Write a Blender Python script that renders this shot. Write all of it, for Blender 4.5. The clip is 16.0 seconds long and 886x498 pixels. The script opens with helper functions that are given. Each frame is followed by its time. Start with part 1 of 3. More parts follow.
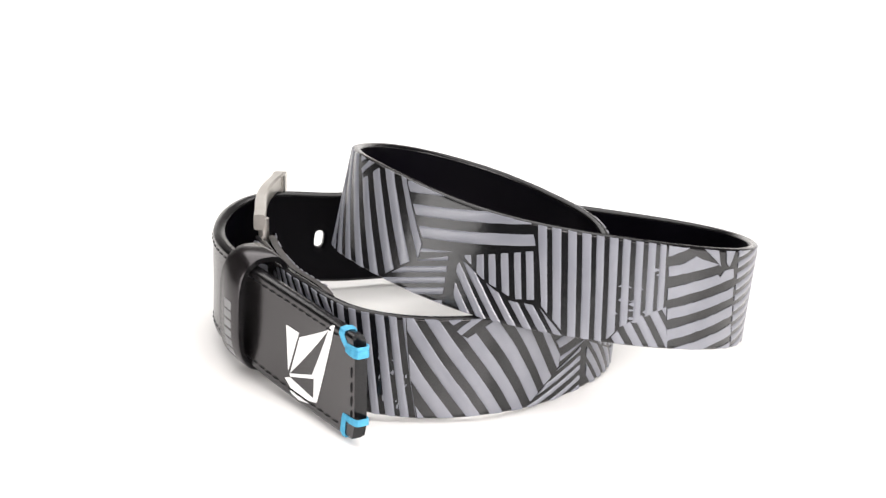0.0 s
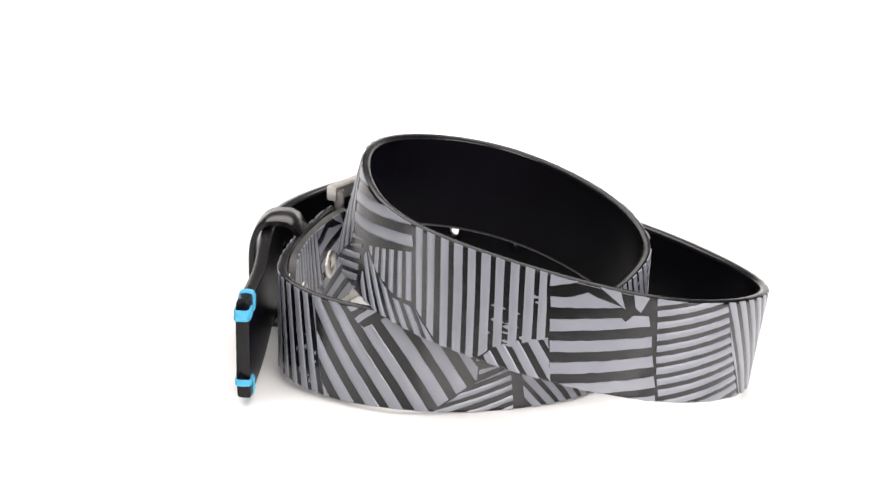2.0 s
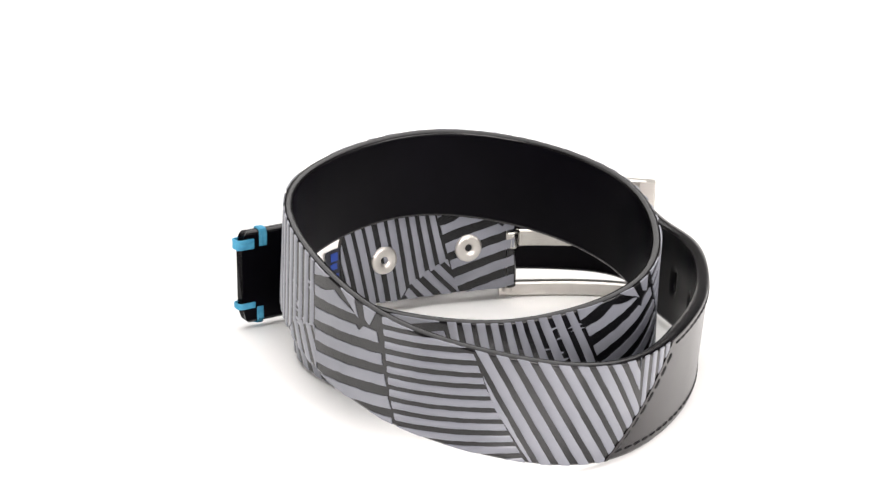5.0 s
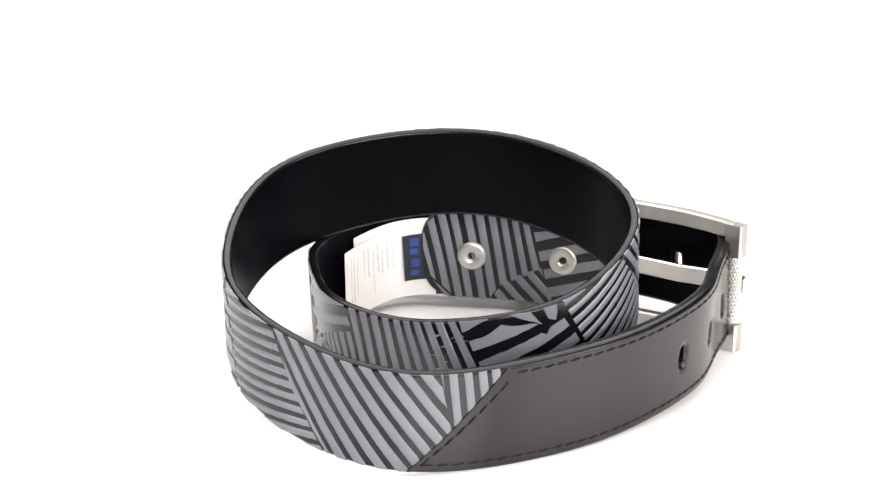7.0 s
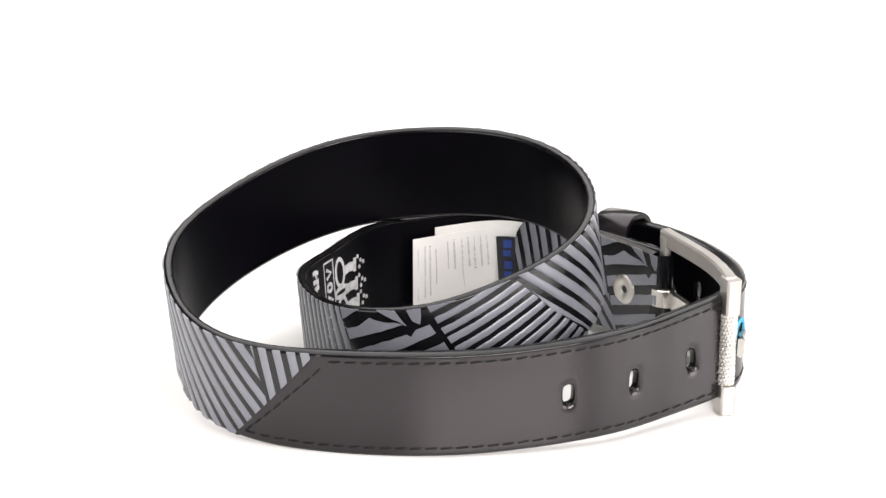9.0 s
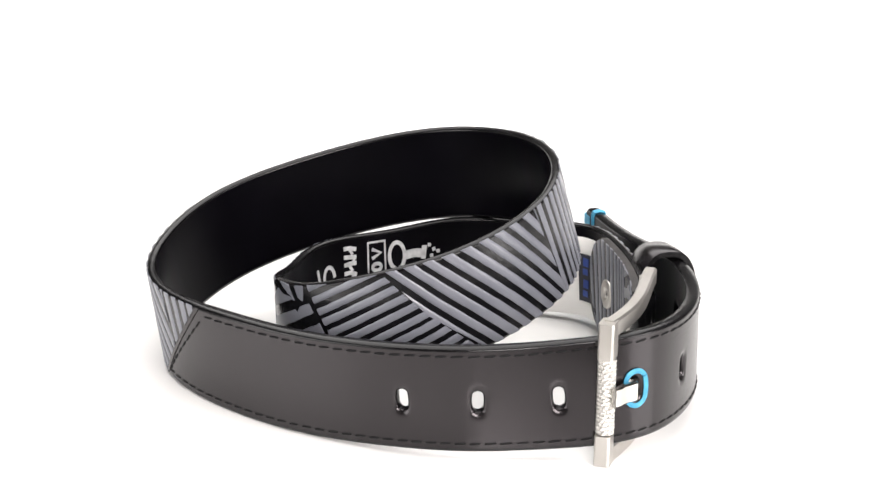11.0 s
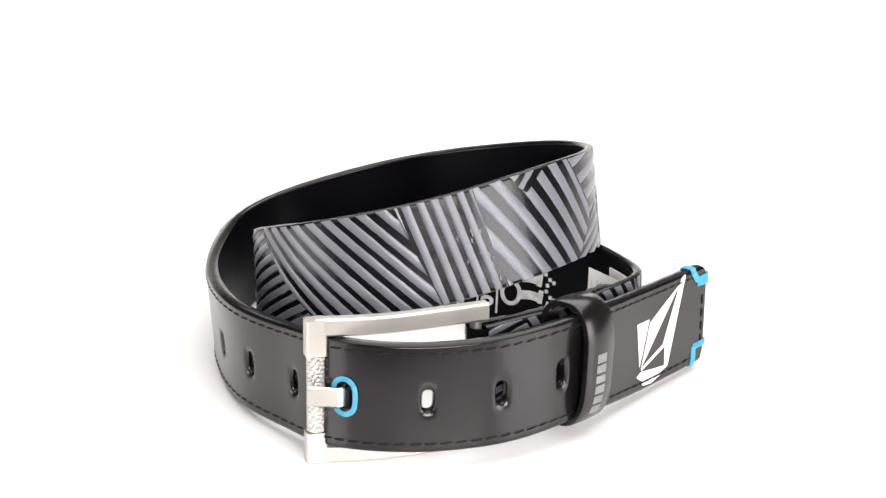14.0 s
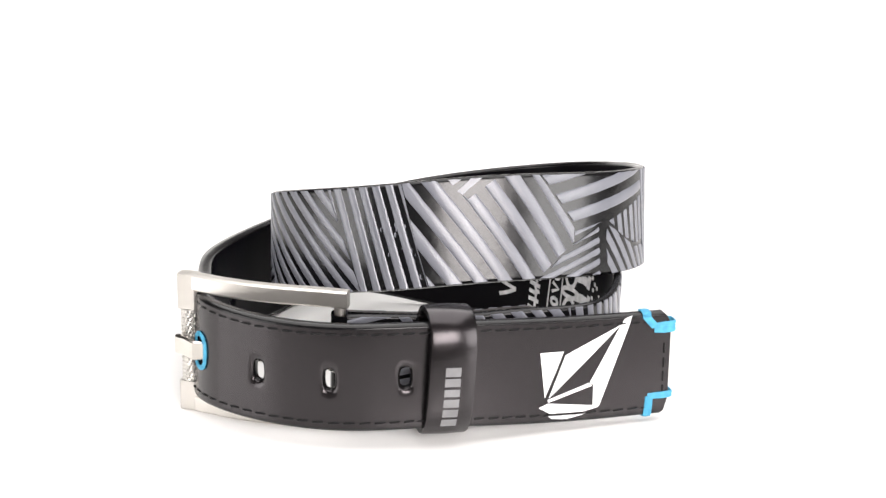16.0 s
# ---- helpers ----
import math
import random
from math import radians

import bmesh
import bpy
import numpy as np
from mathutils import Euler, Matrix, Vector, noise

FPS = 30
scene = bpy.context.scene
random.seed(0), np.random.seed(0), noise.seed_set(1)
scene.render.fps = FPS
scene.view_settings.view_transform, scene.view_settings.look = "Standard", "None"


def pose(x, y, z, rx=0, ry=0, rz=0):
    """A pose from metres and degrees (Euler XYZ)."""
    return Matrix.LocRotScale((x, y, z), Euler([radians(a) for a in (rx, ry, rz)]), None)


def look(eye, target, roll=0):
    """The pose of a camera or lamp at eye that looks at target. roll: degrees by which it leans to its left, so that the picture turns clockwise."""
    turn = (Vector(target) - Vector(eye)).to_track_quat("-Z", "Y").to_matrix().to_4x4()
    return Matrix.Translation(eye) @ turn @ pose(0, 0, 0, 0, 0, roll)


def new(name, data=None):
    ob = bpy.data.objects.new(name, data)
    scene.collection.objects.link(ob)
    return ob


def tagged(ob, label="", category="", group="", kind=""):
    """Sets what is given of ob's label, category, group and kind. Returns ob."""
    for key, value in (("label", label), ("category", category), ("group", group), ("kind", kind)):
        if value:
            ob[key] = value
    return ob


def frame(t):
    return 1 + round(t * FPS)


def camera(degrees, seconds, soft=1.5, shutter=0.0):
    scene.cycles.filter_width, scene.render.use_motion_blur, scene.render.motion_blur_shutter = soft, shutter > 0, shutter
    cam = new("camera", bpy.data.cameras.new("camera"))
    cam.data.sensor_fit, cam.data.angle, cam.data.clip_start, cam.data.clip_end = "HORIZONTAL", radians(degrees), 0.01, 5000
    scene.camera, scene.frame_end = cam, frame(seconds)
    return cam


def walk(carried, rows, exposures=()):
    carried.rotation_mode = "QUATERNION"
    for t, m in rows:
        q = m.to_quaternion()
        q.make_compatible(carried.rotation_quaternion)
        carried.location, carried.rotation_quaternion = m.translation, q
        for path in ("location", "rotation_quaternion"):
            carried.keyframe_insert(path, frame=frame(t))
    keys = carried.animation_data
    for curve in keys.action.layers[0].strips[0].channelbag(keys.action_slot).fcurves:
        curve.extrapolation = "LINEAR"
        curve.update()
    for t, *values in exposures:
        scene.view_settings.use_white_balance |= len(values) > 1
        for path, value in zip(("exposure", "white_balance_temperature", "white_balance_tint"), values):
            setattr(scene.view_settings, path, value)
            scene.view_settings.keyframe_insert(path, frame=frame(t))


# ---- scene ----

# ---------------------------------------------------------------- camera
cam = camera(24.65, 16.0, soft=1.4)
EYE = Vector((0.0, -0.7195, 0.2758))
AHEAD = Vector((-0.0076, 0.95188, -0.30636))
STILL = look(EYE, EYE + AHEAD, 0.74)
walk(cam, [(0, STILL), (16, STILL)], exposures=[(0, 0.3, 6500, 11.3), (16, 0.3, 6500, 11.3)])

# ---------------------------------------------------------------- light
world = bpy.data.worlds.new("studio")
scene.world = world
world.use_nodes = True
bg = world.node_tree.nodes["Background"]
bg.inputs["Color"].default_value = (1.0, 0.985, 0.97, 1)
bg.inputs["Strength"].default_value = 0.10


def softbox(name, eye, target, width, height, power, tint=(1.0, 0.985, 0.965)):
    data = bpy.data.lights.new(name, "AREA")
    data.shape, data.size, data.size_y, data.energy = "RECTANGLE", width, height, power
    data.color = tint
    ob = new(name, data)
    ob.matrix_world = look(eye, target)
    return ob


softbox("softbox_overhead", (0.0, 0.5, 1.5), (0, 0.45, 0), 2.3, 2.8, 61)
softbox("softbox_front", (0.44, -1.22, 0.46), (0, 0, 0.10), 0.92, 0.48, 20.0, (1.0, 0.95, 0.925))
softbox("softbox_right", (0.98, -0.46, 0.22), (0, 0, 0.08), 0.60, 0.50, 6.0)
softbox("softbox_left", (-0.98, -0.50, 0.18), (0, 0, 0.08), 0.75, 0.50, 5.0)

# ---------------------------------------------------------------- materials


def node_material(name, color, rough, metal=0.0, spec=0.5, coat=0.0, coat_rough=0.1):
    """A principled material; returns it with its node tree and the main node."""
    mat = bpy.data.materials.new(name)
    mat.use_nodes = True
    tree = mat.node_tree
    b = tree.nodes["Principled BSDF"]
    b.inputs["Base Color"].default_value = (*color, 1)
    b.inputs["Roughness"].default_value = rough
    b.inputs["Metallic"].default_value = metal
    b.inputs["Specular IOR Level"].default_value = spec
    b.inputs["Coat Weight"].default_value = coat
    b.inputs["Coat Roughness"].default_value = coat_rough
    return mat, tree, b


def noise_node(tree, scale, detail=4.0, stretch=(1, 1, 1)):
    co = tree.nodes.new("ShaderNodeTexCoord")
    mp = tree.nodes.new("ShaderNodeMapping")
    mp.inputs["Scale"].default_value = stretch
    n = tree.nodes.new("ShaderNodeTexNoise")
    n.inputs["Scale"].default_value = scale
    n.inputs["Detail"].default_value = detail
    tree.links.new(co.outputs["Object"], mp.inputs["Vector"])
    tree.links.new(mp.outputs["Vector"], n.inputs["Vector"])
    return n


def ramp_between(tree, fac, lo, hi, a=0.35, b=0.65):
    r = tree.nodes.new("ShaderNodeValToRGB")
    r.color_ramp.elements[0].position, r.color_ramp.elements[1].position = a, b
    r.color_ramp.elements[0].color, r.color_ramp.elements[1].color = (*lo, 1), (*hi, 1)
    tree.links.new(fac, r.inputs["Fac"])
    return r


def rough_from(tree, b, fac, lo, hi):
    m = tree.nodes.new("ShaderNodeMapRange")
    m.inputs["To Min"].default_value, m.inputs["To Max"].default_value = lo, hi
    tree.links.new(fac, m.inputs["Value"])
    tree.links.new(m.outputs["Result"], b.inputs["Roughness"])


def bump_from(tree, b, fac, strength, distance):
    n = tree.nodes.new("ShaderNodeBump")
    n.inputs["Strength"].default_value, n.inputs["Distance"].default_value = strength, distance
    tree.links.new(fac, n.inputs["Height"])
    tree.links.new(n.outputs["Normal"], b.inputs["Normal"])


def surface(name, lo, hi, rough, grain, bump=0.1, dist=0.0002, metal=0.0, spec=0.5, broad=30.0, stretch=(1, 1, 1), coat=0.0, wave=0.0):
    """Two scales of variation: a broad tint and a fine grain in gloss and relief."""
    mat, tree, b = node_material(name, hi, sum(rough) / 2, metal, spec, coat)
    big, fine = noise_node(tree, broad, 3), noise_node(tree, grain, 5, stretch)
    tree.links.new(ramp_between(tree, big.outputs["Fac"], lo, hi).outputs["Color"], b.inputs["Base Color"])
    rough_from(tree, b, fine.outputs["Fac"], *rough)
    bump_from(tree, b, fine.outputs["Fac"], bump, dist)
    if wave:
        # slow unevenness of the skin under the fine grain
        slow, fine_bump = noise_node(tree, 160, 2), b.inputs["Normal"].links[0].from_node
        low = tree.nodes.new("ShaderNodeBump")
        low.inputs["Strength"].default_value = wave
        low.inputs["Distance"].default_value = 0.001
        tree.links.new(slow.outputs["Fac"], low.inputs["Height"])
        tree.links.new(low.outputs["Normal"], fine_bump.inputs["Normal"])
    return mat


M_FLOOR = surface("white_sweep", (0.835, 0.825, 0.81), (0.855, 0.848, 0.835), (0.13, 0.19), 300, 0.01, 0.0001, broad=2)
M_ROOM = surface("studio_grey", (0.17, 0.165, 0.16), (0.20, 0.195, 0.19), (0.6, 0.8), 40, 0.1, 0.002, broad=1.5)
M_LINING = surface("black_lining", (0.0011, 0.0009, 0.0017), (0.0018, 0.0015, 0.0027), (0.30, 0.36), 900, 0.03, spec=0.06, broad=40, wave=0.02)
M_LEATHER = surface("black_leather", (0.0052, 0.0045, 0.0047), (0.0072, 0.0063, 0.0066), (0.20, 0.25), 500, 0.012, spec=0.49, broad=45, wave=0.014)
M_LEATHER.node_tree.nodes["Principled BSDF"].inputs["Specular Tint"].default_value = (1.0, 0.935, 0.972, 1)
M_VINYL = surface("black_print_ground", (0.0025, 0.0025, 0.003), (0.0045, 0.0045, 0.0055), (0.16, 0.26), 1200, 0.08, spec=0.45, broad=60, wave=0.12)
M_STRIPE = surface("grey_print", (0.134, 0.139, 0.162), (0.160, 0.165, 0.188), (0.25, 0.36), 1400, 0.05, spec=0.6, broad=70, wave=0.08)
M_EDGE = surface("edge_paint", (0.0025, 0.0023, 0.0027), (0.006, 0.0056, 0.0062), (0.18, 0.28), 420, 0.25, 0.0004, spec=0.3, broad=200)
M_RAW = surface("raw_leather_edge", (0.018, 0.016, 0.0155), (0.045, 0.040, 0.038), (0.45, 0.6), 900, 0.4, 0.0004, spec=0.35, broad=160)
M_THREAD = surface("black_thread", (0.0015, 0.0015, 0.002), (0.004, 0.004, 0.005), (0.4, 0.55), 4000, 0.3, spec=0.22, broad=600)
M_BLUE = surface("cyan_thread", (0.04, 0.26, 0.42), (0.065, 0.35, 0.53), (0.45, 0.6), 3000, 0.3, broad=400)
M_METAL = surface("satin_nickel", (0.53, 0.505, 0.47), (0.61, 0.585, 0.55), (0.36, 0.45), 900, 0.08, 0.0001, metal=1.0, broad=60, stretch=(1, 1, 12))
M_CHROME = surface("bright_nickel", (0.58, 0.555, 0.515), (0.66, 0.635, 0.59), (0.14, 0.24), 700, 0.05, 0.0001, metal=1.0, broad=80)
M_KNURL = surface("knurled_nickel", (0.56, 0.54, 0.51), (0.64, 0.62, 0.59), (0.3, 0.42), 700, 0.05, 0.0001, metal=1.0, broad=80)
M_WHITE = surface("white_print", (0.74, 0.74, 0.74), (0.80, 0.80, 0.80), (0.4, 0.5), 1500, 0.1, broad=90)
M_INKWHITE = surface("worn_white_ink", (0.42, 0.42, 0.43), (0.62, 0.62, 0.63), (0.45, 0.6), 1500, 0.1, broad=400)
M_SILVER = surface("grey_print_bars", (0.13, 0.13, 0.135), (0.19, 0.19, 0.195), (0.35, 0.45), 1500, 0.1, broad=90)
M_PAPER = surface("white_label", (0.76, 0.745, 0.715), (0.82, 0.805, 0.775), (0.6, 0.75), 900, 0.2, broad=60)
M_INK = surface("grey_ink", (0.40, 0.39, 0.40), (0.50, 0.49, 0.50), (0.6, 0.7), 900, 0.1, broad=60)
M_NAVY = surface("navy_tag", (0.008, 0.009, 0.014), (0.012, 0.013, 0.02), (0.5, 0.7), 1500, 0.3, broad=90)
M_ROYAL = surface("royal_blue_mark", (0.006, 0.025, 0.16), (0.012, 0.045, 0.24), (0.5, 0.6), 1500, 0.2, broad=90)
M_DARK = surface("dark_hole", (0.004, 0.004, 0.004), (0.006, 0.006, 0.006), (0.4, 0.6), 900, 0.1)

# ---------------------------------------------------------------- setting


def link_mesh(name, bm, mats, parent=None, label="", smooth=True):
    me = bpy.data.meshes.new(name)
    bm.normal_update()
    bm.to_mesh(me)
    bm.free()
    for mat in mats if isinstance(mats, (list, tuple)) else [mats]:
        me.materials.append(mat)
    if smooth:
        me.polygons.foreach_set("use_smooth", [True] * len(me.polygons))
        me.set_sharp_from_angle(angle=radians(40))
    ob = new(name, me)
    if parent is not None:
        ob.parent = parent
    if label:
        tagged(ob, label)
    return ob


def part(name, bm, material, parent, label="", smooth=True):
    return link_mesh(name, bm, material, parent, label, smooth)


def build_sweep():
    """A white sheet that drops over a table's front edge, lies flat and sweeps up behind."""
    bm = bmesh.new()
    profile = [(-0.225, -0.5), (-0.225, -0.03), (-0.219, -0.008), (-0.205, 0.0), (0.0, 0.0), (0.22, 0.0), (0.45, 0.0), (1.0, 0.0)]
    profile += [(1.0 + 0.5 * math.sin(radians(a)), 0.5 - 0.5 * math.cos(radians(a))) for a in range(8, 73, 8)]
    rows = [[bm.verts.new((x * (1.0 if y < 0.3 else 1.8), y, z)) for x in (-0.52, -0.2, 0.2, 0.52)] for y, z in profile]
    for a, b in zip(rows, rows[1:]):
        for i in range(3):
            bm.faces.new((a[i], a[i + 1], b[i + 1], b[i]))
    return tagged(link_mesh("backdrop", bm, M_FLOOR), "seamless white photo backdrop rising gently behind the belt", "backdrop", kind="structure")


def build_room():
    """The dim room round the photo table, closed on all sides."""
    for name, lo, hi, faces in (("floor", (-3, -3, -0.8), (3, 3, -0.8), 0), ("ceiling", (-3, -3, 2.4), (3, 3, 2.4), 0)):
        bm = bmesh.new()
        z = lo[2]
        t = -0.1 if name == "floor" else 0.1
        vs = [bm.verts.new((x, y, zz)) for zz in (z, z + t) for x, y in ((-3, -3), (3, -3), (3, 3), (-3, 3))]
        for f in ((0, 1, 2, 3), (4, 5, 6, 7), (0, 1, 5, 4), (1, 2, 6, 5), (2, 3, 7, 6), (3, 0, 4, 7)):
            bm.faces.new([vs[k] for k in f])
        bmesh.ops.recalc_face_normals(bm, faces=bm.faces)
        tagged(link_mesh(name, bm, M_ROOM, smooth=False), "grey studio " + name, name, kind="structure")
    for k, side in enumerate(("south", "east", "north", "west")):
        bm = bmesh.new()
        turn = Matrix.Rotation(k * math.pi / 2, 3, "Z")
        vs = [bm.verts.new(turn @ Vector((x, y, z))) for z in (-0.8, 2.4) for x, y in ((-3.1, -3.1), (3.1, -3.1), (3.1, -3.0), (-3.1, -3.0))]
        for f in ((0, 1, 2, 3), (4, 5, 6, 7), (0, 1, 5, 4), (1, 2, 6, 5), (2, 3, 7, 6), (3, 0, 4, 7)):
            bm.faces.new([vs[q] for q in f])
        bmesh.ops.recalc_face_normals(bm, faces=bm.faces)
        tagged(link_mesh("wall_" + side, bm, M_ROOM, smooth=False), "grey studio wall", "wall", kind="structure")


build_room()
build_sweep()

# ---------------------------------------------------------------- the belt's line, in millimetres
KNOT = [0.0, 18.4, 38.3, 58.6, 89.0, 116.6, 144.2, 171.8, 205.4, 232.9, 258.6, 288.4, 315.5, 344.2, 373.3, 401.2, 433.5, 478.9, 524.4, 556.3, 586.7, 620.4, 654.1, 697.7, 736.9, 770.9, 795.6, 816.1, 846.1, 869.6, 895.7, 938.7, 983.7]
LINE_X = [-76.6, -70.1, -62.9, -53.2, -35.7, -9.5, 16.8, 37.4, 56.7, 57.8, 53.2, 33, 7.7, -19.2, -36.8, -42.4, -33.5, 1.7, 43.1, 75.2, 100.09, 108.7, 97.27, 52.03, 12.01, -27.47, -53.01, -74.94, -91.36, -92.51, -83.55, -57.87, -32.13]
LINE_Y = [19.2, 1.7, -17, -34.7, -56.6, -60.7, -54, -35.5, -7.4, 20, 45.4, 66.4, 71.6, 64, 42.3, 15.4, -17.9, -54.3, -60, -46, -21.2, 16.06, 49.81, 78.77, 89.27, 89.26, 80.73, 73.35, 47.32, 19.19, -8.13, -46.77, -86.22]
LINE_Z = [23.6, 23.3, 22.9, 23.4, 22.2, 20.4, 20.2, 18.6, 19.3, 19.2, 23.6, 29.5, 37.6, 46.6, 54.4, 60, 63.6, 59.1, 51.3, 42.8, 34, 25.5, 20, 18.99, 20.04, 22.02, 22.98, 25.42, 25.68, 25.46, 25.83, 22.65, 21.35]
LEAN = [-0.1, -0, 0, 0.3, -0.3, 0.8, 3, 4.5, 5.5, 3.4, 2.1, 1.1, 0.9, -2.1, -6.5, -11.6, -15, -7.7, -1.7, -0.2, 4.9, 6.7, 9, 4.89, 4.93, 2.77, -0.03, -2.43, -0.15, -0.78, 0.18, -1.93, -0.05]
THICK = 3.3


def spline_table():
    """Natural cubic spline through the line, as a dense table over true length."""
    k = np.array(KNOT)
    pts = np.array([LINE_X, LINE_Y, LINE_Z, LEAN]).T
    n, h = len(k), np.diff(k)
    a, r = np.zeros((n, n)), np.zeros((n, 4))
    a[0, 0] = a[-1, -1] = 1
    for i in range(1, n - 1):
        a[i, i - 1:i + 2] = h[i - 1], 2 * (h[i - 1] + h[i]), h[i]
        r[i] = 6 * ((pts[i + 1] - pts[i]) / h[i] - (pts[i] - pts[i - 1]) / h[i - 1])
    m = np.linalg.solve(a, r)
    u = np.linspace(0, k[-1], 6001)
    i = np.clip(np.searchsorted(k, u) - 1, 0, n - 2)
    hh = h[i][:, None]
    p = ((k[i + 1] - u) / h[i])[:, None]
    q = 1 - p
    val = p * pts[i] + q * pts[i + 1] + ((p ** 3 - p) * m[i] + (q ** 3 - q) * m[i + 1]) * hh * hh / 6
    length = np.concatenate([[0], np.cumsum(np.linalg.norm(np.diff(val[:, :3], axis=0), axis=1))])
    # the skin is drawn a little longer round the outer bend
    ease = np.clip((u - 586.7) / 150.2, 0, 1)
    return length - 2.25 * ease * ease * (3 - 2 * ease), val


LENGTH, TABLE = spline_table()
END = float(LENGTH[-1])


def centre(s):
    return np.array([np.interp(s, LENGTH, TABLE[:, i]) for i in range(4)])


def axes(s):
    """Centre, way along, outward and upward of the strap at length s."""
    c = centre(s)
    m = min(max(s, 0.0), END)
    a, b = centre(max(m - 1.5, 0)), centre(min(m + 1.5, END))
    t = (b - a)[:3]
    t /= np.linalg.norm(t)
    n = np.cross(t, (0, 0, 1.0))
    n /= np.linalg.norm(n)
    w = np.cross(n, t)
    g = radians(c[3])
    p = c[:3]
    if s < 0:
        p = p + t * s
    elif s > END:
        p = p + t * (s - END)
    return p, t, n * math.cos(g) - w * math.sin(g), w * math.cos(g) + n * math.sin(g)


AXES = {}


def at(s, v, h=0.0):
    """The place, in metres, at length s, height v above the strap's middle and h outwards from it."""
    key = round(s, 2)
    if key not in AXES:
        AXES[key] = axes(key)
    p, t, n, w = AXES[key]
    return Vector((p + w * v + n * h) * 0.001)


belt = tagged(new("belt"), "black leather belt with grey stripe print, buckled and coiled on white", "belt")

# ---------------------------------------------------------------- strap
STEP = 1.5
HOLES = [(794.3, -0.8), (820.4, -0.7), (847.0, -0.6), (872.8, -0.5), (900.0, -0.6), (926.0, -0.6), (951.0, -0.2)]
SEAM_TOP, SEAM_BOTTOM = 711.8, 681.6
ACROSS = [-17.5, -13, -9, -5, -1, 3, 7, 11, 14.5, 17.5]


def hole_cells():
    cells = {}
    for s, v in HOLES:
        i = round(s / STEP)
        cells[i - 4] = (i * STEP, v)
    return cells


def inner_face(s):
    """How far inwards the lining lies: the stitched tail is thicker than the printed strap."""
    return THICK / 2 + 1.5 * min(1.0, max(0.0, (s - 695) / 25))


def skew(s, v):
    """How far a cross-section leans along the strap, so that print and leather part along the slanting seam."""
    mid = (SEAM_TOP + SEAM_BOTTOM) / 2
    return (SEAM_TOP - SEAM_BOTTOM) / 37.0 * v * max(0.0, 1 - abs(s - mid) / 48.0)


